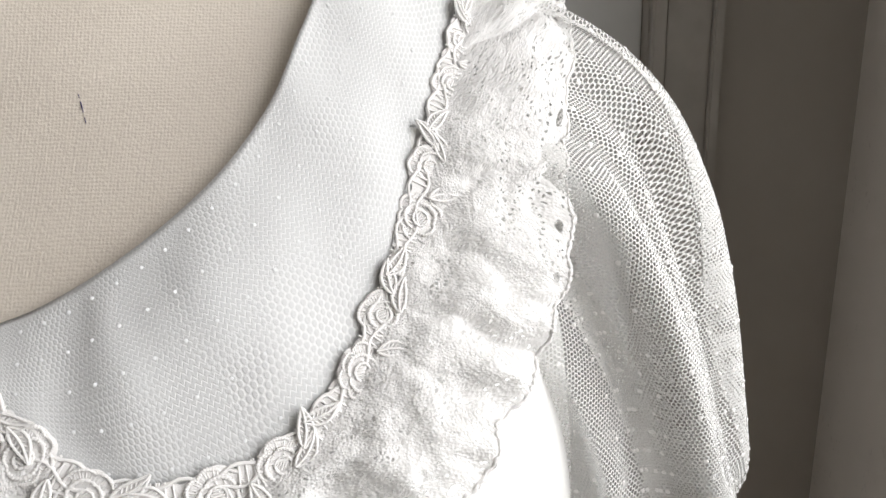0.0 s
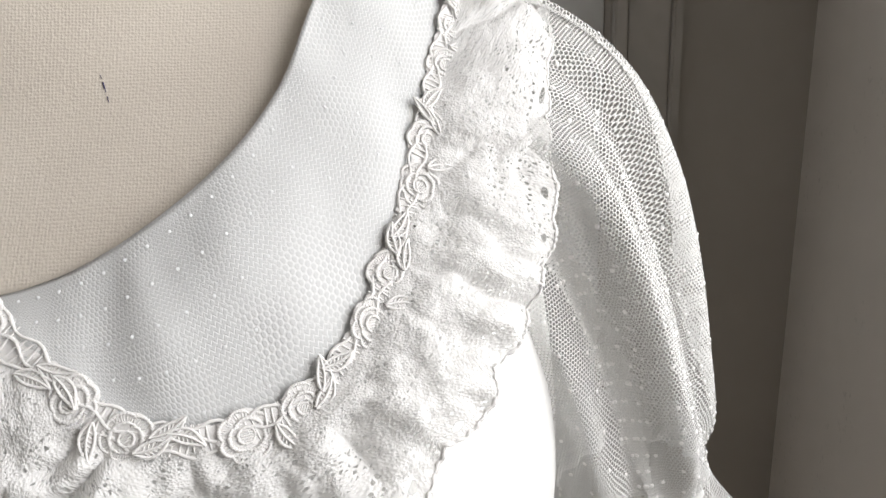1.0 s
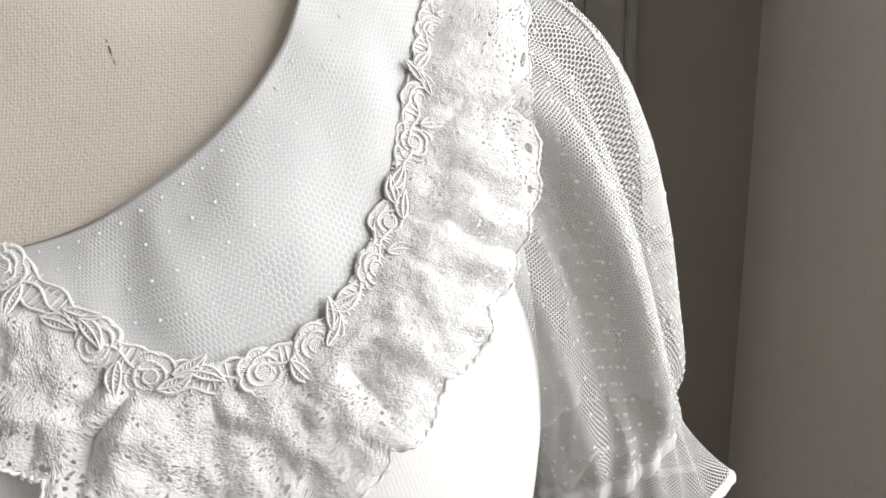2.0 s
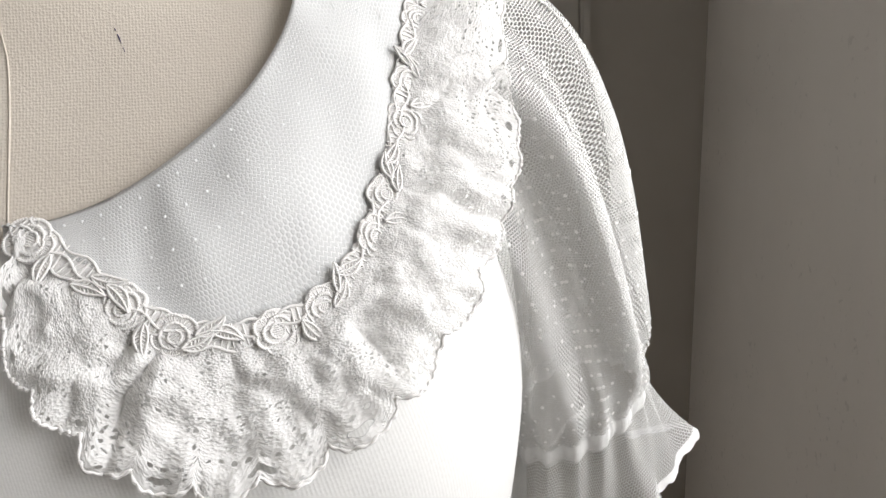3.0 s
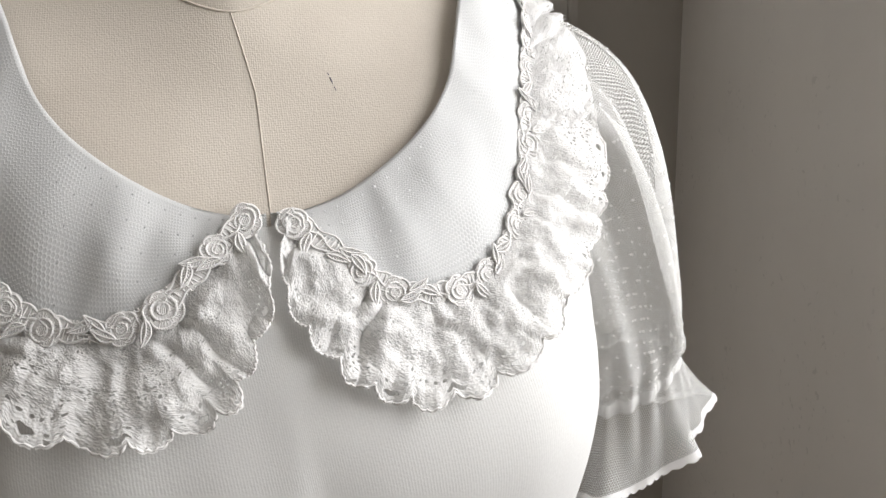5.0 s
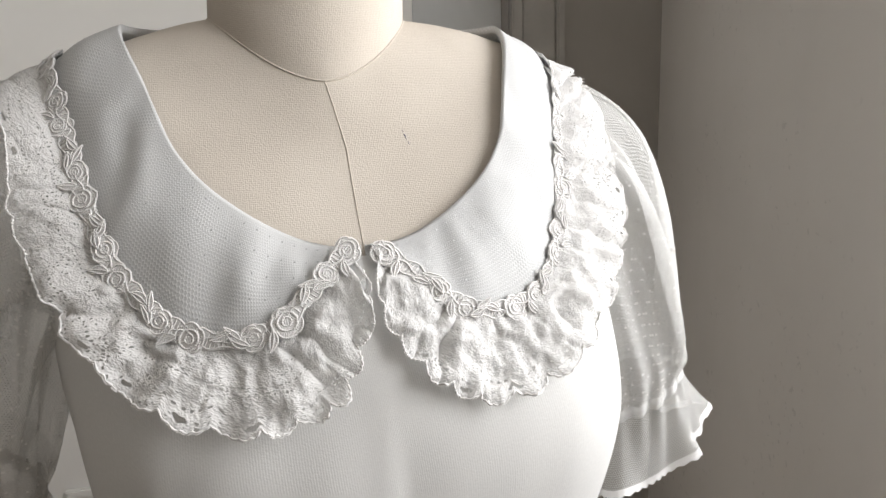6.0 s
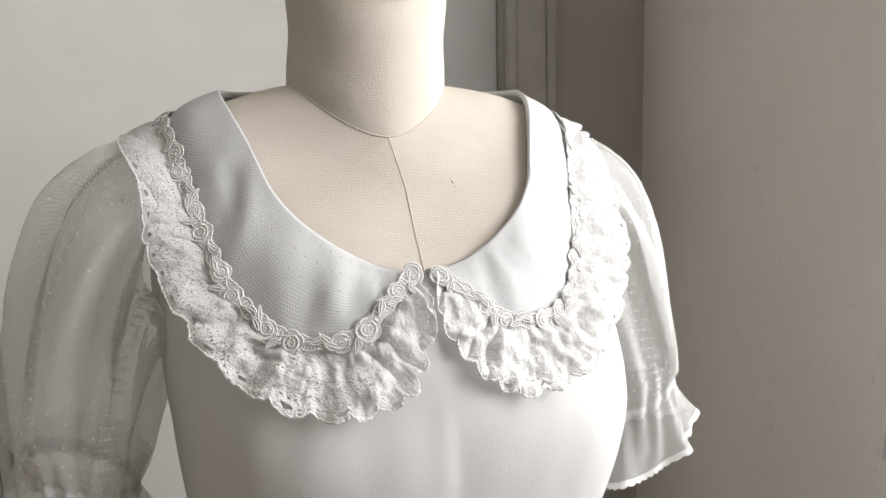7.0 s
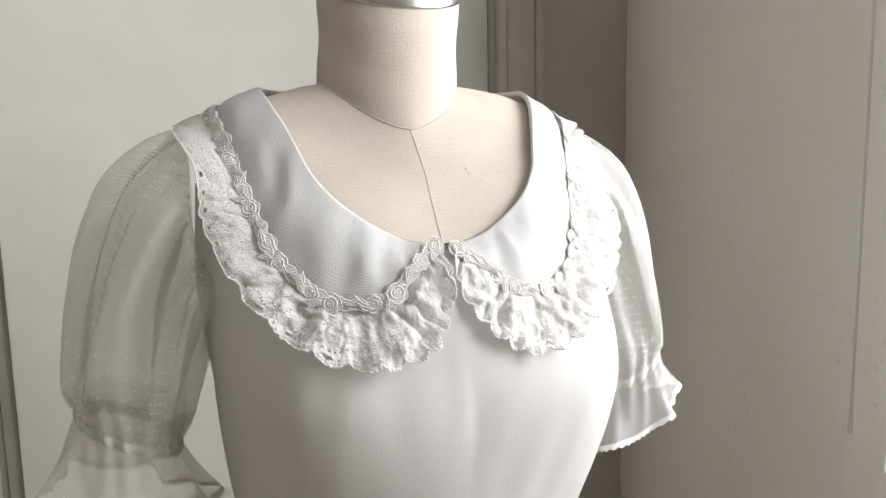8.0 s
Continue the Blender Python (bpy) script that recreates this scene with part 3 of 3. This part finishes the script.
def trim(side, collar):
    """Embroidered rose braid between the collar and its ruffle."""
    # arc length along the trim
    n = 1200
    ps = [COLLAR_END * i / (n - 1) for i in range(n)]
    spots = [collar_point(side, p, 1.0, 0.002) for p in ps]
    run = [0.0]
    for a, b in zip(spots, spots[1:]):
        run.append(run[-1] + (b - a).length)

    def at(d, across=0.0, lift=0.0):
        p = float(np.interp(d, run, ps))
        a, b = collar_point(side, p, 1.0, 0.002), collar_point(side, p + 0.004, 1.0, 0.002)
        up = cloth_normal(side, p)
        along = (b - a)
        along = (along - up * along.dot(up)).normalized()
        sideways = up.cross(along)
        if side < 0:
            sideways = -sideways
        m = Matrix((along, up.cross(along), up)).transposed().to_4x4()
        m.translation = a + sideways * across + up * lift
        return m

    bm = bmesh.new()
    steps = int(run[-1] / 0.0012)
    ds = [run[-1] * i / steps for i in range(steps + 1)]
    wave = lambda d, k: 0.0006 * math.sin(d * 900 + k)
    lanes = (-0.0042, -0.0020, 0.0, 0.0020, 0.0042)
    grid(bm, lambda j, i: at(ds[i], lanes[j] + wave(ds[i], j), 0.0004 + 0.0005 * (j % 2)).translation, 5, len(ds), lambda j, i: (ds[i], j * 0.002))
    for lane, lift in ((-0.004, .0008), (0.004, .0008), (0.0, .0012)):
        cord(bm, [at(d, lane + 0.0012 * math.sin(d * 420 + lane * 900), lift).translation for d in ds[::2]], 0.0006, 5)
    for k in range(int(run[-1] / 0.0022)):
        d = k * 0.0022
        lean = 0.0016 if (k // 3) % 2 else -0.0012
        cord(bm, [at(d, -0.0044, .0006).translation, at(d + lean * 0.5, 0.0004 * math.sin(k), .0013).translation, at(d + lean, 0.0046, .0006).translation], 0.00038, 4)
    part("braid", bm, THREAD, collar, "white embroidered braid")
    rng = random.Random(11 if side > 0 else 23)
    starts = [(0.043 if side > 0 else 0.004) + 0.0505 * k for k in range(int((run[-1] - 0.05) / 0.0505))]
    if side > 0:
        starts = [0.006] + starts
    for k, d in enumerate(starts):
        for step, size in ((0.0, 1.0), (0.0180, 0.90)):
            if k == 0 and step and side > 0:
                continue
            m = at(d + step, rng.uniform(-.0015, .001) - (0.001 if step == 0 else 0), 0.0006) @ pose(0, 0, 0, rng.uniform(-6, 6), rng.uniform(-6, 6), rng.uniform(0, 360))
            ob = part("rose", ROSES[rng.randrange(7)], None, collar)
            fat = size * rng.uniform(0.93, 1.05)
            ob.matrix_basis = m @ Matrix.Diagonal((size, fat, size * 0.75, 1))
        for step, across, turn in ((0.0255, -0.002, 25), (0.0345, 0.0015, -20), (0.029, 0.003, 40), (0.010, -0.0068, -60)):
            if d + step > run[-1] - 0.004:
                continue
            m = at(d + step, across, 0.0008) @ pose(0, 0, 0, 0, 0, side * (turn + rng.uniform(-12, 12)))
            ob = part("leaf", LEAVES[rng.randrange(4)], None, collar)
            ob.matrix_basis = m


def collar_dots(side, collar):
    """Flocked dots of the net over the collar."""
    bm = bmesh.new()
    for a in range(34):
        for b in range(5):
            p, q = (a + 0.5 * (b % 2)) * 0.038, (b + 0.5) / 5
            if p > COLLAR_END - 0.02:
                continue
            c = collar_point(side, p, q, 0.0002)
            n = (c - Vector((0, 0, 1.22))).normalized()
            e = n.orthogonal().normalized()
            f = n.cross(e)
            r = 0.0006
            ring = [bm.verts.new(c + e * r * math.cos(k * 1.0472) + f * r * math.sin(k * 1.0472)) for k in range(6)]
            top = bm.verts.new(c + n * 0.0002)
            for k in range(6):
                bm.faces.new((ring[k], ring[(k + 1) % 6], top))
    tagged(part("dots", bm, FLOCK, collar), kind="stuff")


for side in (1, -1):
    collar = collar_half(side)
    ruffle(side, collar)
    trim(side, collar)
    collar_dots(side, collar)

# ---- sleeves ----
L_KNOTS = (0, .12, .25, .5, .75, .9, 1.0)
SLEEVE_U = (.170, .178, .191, .2155, .2305, .236, .239)
SLEEVE_W = (1.297, 1.291, 1.275, 1.222, 1.165, 1.137, 1.120)
SLEEVE_E = (.070, .071, .067, .056, .0515, .0485, .043)
SLEEVE_V = (.060, .066, .066, .062, .060, .055, .045)
SLEEVE_A = (0, 22, 48, 74, 78, 72, 64)


def sleeve_point(side, l, a, deep=1.0):
    u, w, e, v, phi = (curve(L_KNOTS, k, l) for k in (SLEEVE_U, SLEEVE_W, SLEEVE_E, SLEEVE_V, SLEEVE_A))
    phi = radians(phi)
    w += (0.005 if side < 0 else 0.0) * max(0, 1 - l / 0.35) - 0.008 * math.sin(a) * max(0, 1 - l / 0.5)
    u += 0.016 - 0.008 * l if side < 0 else 0.006 * l - 0.003
    # loose pleats that tuck under one another
    body = math.sin(math.pi * min(1, l * 0.92 + 0.06)) ** 0.7
    a0 = a
    a = a + deep * body * (0.30 * math.sin(5 * a0 + 1.3 * side + 0.9 * l + 1.5 * wobble(math.cos(a0), math.sin(a0), 2)) + 0.06 * math.sin(9 * a0 + 2 * l))
    gather = 0.05 * math.sin(17 * a + 3 * wobble(a, l * 2, side)) * (max(0, (l - 0.6) / 0.4) ** 1.5 + 0.8 * max(0, 1 - l / 0.25) ** 1.5)
    wave = math.sin(6 * a + 2.2 * wobble(math.cos(a) * 1.2, math.sin(a) * 1.2 + l * 1.4, 4 + side) + 1.6 * l)
    wave = math.copysign(abs(wave) ** 0.6, wave) + 0.5 * math.sin(11 * a + 4 * wobble(math.cos(a), math.sin(a) + l, 9 + side))
    folds = 0.14 * (wave - 0.5) * math.sin(math.pi * min(1, l * 0.97 + 0.05)) ** 0.7
    k = 1 + deep * (gather + folds)
    x = e * math.cos(a) * k
    return Vector((side * (u + math.sin(phi) * x), -v * math.sin(a) * k, w + math.cos(phi) * x))


def sleeve(side):
    bm = bmesh.new()
    rows, cols = 70, 220
    spots = [sleeve_point(side, 0.5, 2 * math.pi * j / cols) for j in range(cols + 1)]
    round_it = [0.0]
    for a, b in zip(spots, spots[1:]):
        round_it.append(round_it[-1] + (b - a).length)
    girth = round_it[-1]
    # the net keeps its own size down the sleeve: true length along each column
    runs = []
    for j in range(cols + 1):
        run = [0.0]
        for i in range(1, rows):
            run.append(run[-1] + (sleeve_point(side, i / (rows - 1), 2 * math.pi * j / cols, 0) - sleeve_point(side, (i - 1) / (rows - 1), 2 * math.pi * j / cols, 0)).length)
        runs.append([r - run[rows // 2] for r in run])
    grid(bm, lambda i, j: sleeve_point(side, i / (rows - 1), 2 * math.pi * j / cols), rows, cols, lambda i, j: (round_it[j], runs[j][i]), True)
    puff = part("sleeve", bm, NET, blouse, "sheer white dotted net puff sleeve")
    bm = bmesh.new()
    ring = lambda a: Vector((side * math.cos(a), -math.sin(a), 0))
    turn = lambda j: 2 * math.pi * j / 200

    def band(i, j):
        a = turn(j)
        ruck = 0.0005 * math.sin(37 * a + 2 * math.sin(5 * a)) + 0.0008 * wobble(j * 0.9, i, side)
        return sleeve_point(side, 1.0, a) + ring(a) * (0.0022 * math.sin(math.pi * i / 6) + ruck) + Vector((0, 0, 0.005 - 0.0021 * i))
    grid(bm, band, 7, 200, lambda i, j: (j * .0015, i * .002), True)
    part("cuff_band", bm, JERSEY, puff, "narrow gathered elastic band")
    bm = bmesh.new()
    grid(bm, lambda i, j: sleeve_point(side, 0.86 + 0.14 * i / 9, turn(j)) - ring(turn(j)) * 0.0025 * math.sin(math.pi * i / 9), 10, 200, lambda i, j: (j / 200 * girth * 0.9 + 0.0008, i * 0.0034), True)
    part("seam_facing", bm, NET, puff, "doubled net seam allowance")

    def flare(i, j, m=16):
        a, f = 2 * math.pi * j / 300, i / (m - 1)
        base = sleeve_point(side, 1.0, a, 1 - f)
        fold = math.sin(6 * a + 1.1 * side) + 0.5 * math.sin(11 * a + 2)
        out = (0.011 + 0.017 * math.cos(a) ** 2) * f * (1 + 0.45 * fold * f)
        scallop = 0.0022 * abs(math.sin(a * 26)) if i == m - 1 else 0
        return base + Vector((side * math.cos(a) * out, -math.sin(a) * out, (-0.060 + 0.003 * math.cos(a)) * f - scallop + 0.006 * f * fold * 0.5))
    bm = bmesh.new()
    grid(bm, flare, 16, 300, lambda i, j: (j / 300 * 0.42, i / 15 * 0.06), True)
    part("cuff_ruffle", bm, NET, puff, "flared net cuff frill")
    bm = bmesh.new()
    hem = lambda i, j: flare(14 + i * 0.5, j) if i < 2 else flare(15, j) + Vector((side * math.cos(2 * math.pi * j / 300), -math.sin(2 * math.pi * j / 300), 0)) * 0.0008
    grid(bm, hem, 3, 300, lambda i, j: (j / 300 * 0.5, i * 0.004), True)
    part("hem_edging", bm, THREAD, puff, "scalloped cotton edging")
    # flocked dots
    bm = bmesh.new()
    for i in range(26):
        for j in range(40):
            l, a = (i + 0.5) / 26, 2 * math.pi * (j + 0.5 * (i % 2)) / 40
            c = sleeve_point(side, l, a)
            b = sleeve_point(side, l, a + 0.02)
            d = sleeve_point(side, min(1, l + 0.01), a)
            e = (b - c).normalized()
            n = e.cross((d - c).normalized()).normalized()
            f = n.cross(e)
            for sgn in (1, -1):
                ring = [bm.verts.new(c + e * 0.0011 * math.cos(k * 1.0472) + f * 0.0011 * math.sin(k * 1.0472)) for k in range(6)]
                top = bm.verts.new(c + n * 0.0006 * sgn)
                for k in range(6):
                    bm.faces.new((ring[k], ring[(k + 1) % 6], top))
    tagged(part("dots", bm, THREAD, puff), kind="stuff")


sleeve(1)
sleeve(-1)


# ---- behind the form: door and its casing ----
def chamfered(bm, x0, x1, y0, y1, z0, z1, cut):
    made = box(bm, x0, x1, y0, y1, z0, z1)
    edges = list({e for v in made for e in v.link_edges})
    bmesh.ops.bevel(bm, geom=edges, offset=cut, segments=2, affect="EDGES")


def door():
    d = new("door_1")
    d.location = (0, BACK_Y, 0)
    tagged(d, "cream-white painted door with moulded casing", "door", kind="structure")
    bm = bmesh.new()
    chamfered(bm, -0.708, 0.14, 0.02, 0.06, 0.005, 2.10, 0.002)
    part("leaf", bm, DOOR_PAINT, d, smooth=False)
    for x0, x1, y0, z0, z1 in ((-0.60, 0.05, 0.008, 0.615, 0.635), (-0.60, 0.05, 0.008, 0.20, 0.22), (-0.60, -0.58, 0.008, 0.22, 0.615), (0.03, 0.05, 0.008, 0.22, 0.615)):
        bm = bmesh.new()
        chamfered(bm, x0, x1, y0, 0.0195, z0, z1, 0.004)
        part("panel_moulding", bm, DOOR_PAINT, d, smooth=False)
    # the narrow left strip is the gap's shadow, put in as a dark box
    for x0, x1, y0, y1, m in ((0.144, 0.333, 0.035, 0.10, PAINT), (-0.738, -0.712, 0.035, 0.10, SHADED_TRIM)):
        bm = bmesh.new()
        box(bm, x0, x1, y0, y1, 0, 2.10)
        part("jamb", bm, m, d, smooth=False)
    for x0, x1, y0, y1 in ((0.337, 0.360, -0.020, -0.002), (0.360, 0.435, -0.012, -0.002), (0.435, 0.453, -0.022, -0.002), (-0.84, -0.74, -0.014, -0.002)):
        bm = bmesh.new()
        chamfered(bm, x0, x1, y0, y1, 0, 2.16, 0.003)
        # right casing takes the darker tone for the shade it stands in
        part("casing", bm, SHADED_TRIM if x0 > 0 else PAINT, d, smooth=False)


door()


# ---- a thin bead down the window pier's corner ----
def corner_bead():
    bm = bmesh.new()
    cord(bm, [Vector((WALL_X + 0.001, KNEE_Y, z)) for z in np.linspace(0.98, 2.3, 30)], lambda f: 0.0022 if f > 0.01 else 0.004, 10)
    tagged(part("trim", bm, PAINT, None), "thin painted bead on the wall's corner", "trim", kind="structure")


corner_bead()
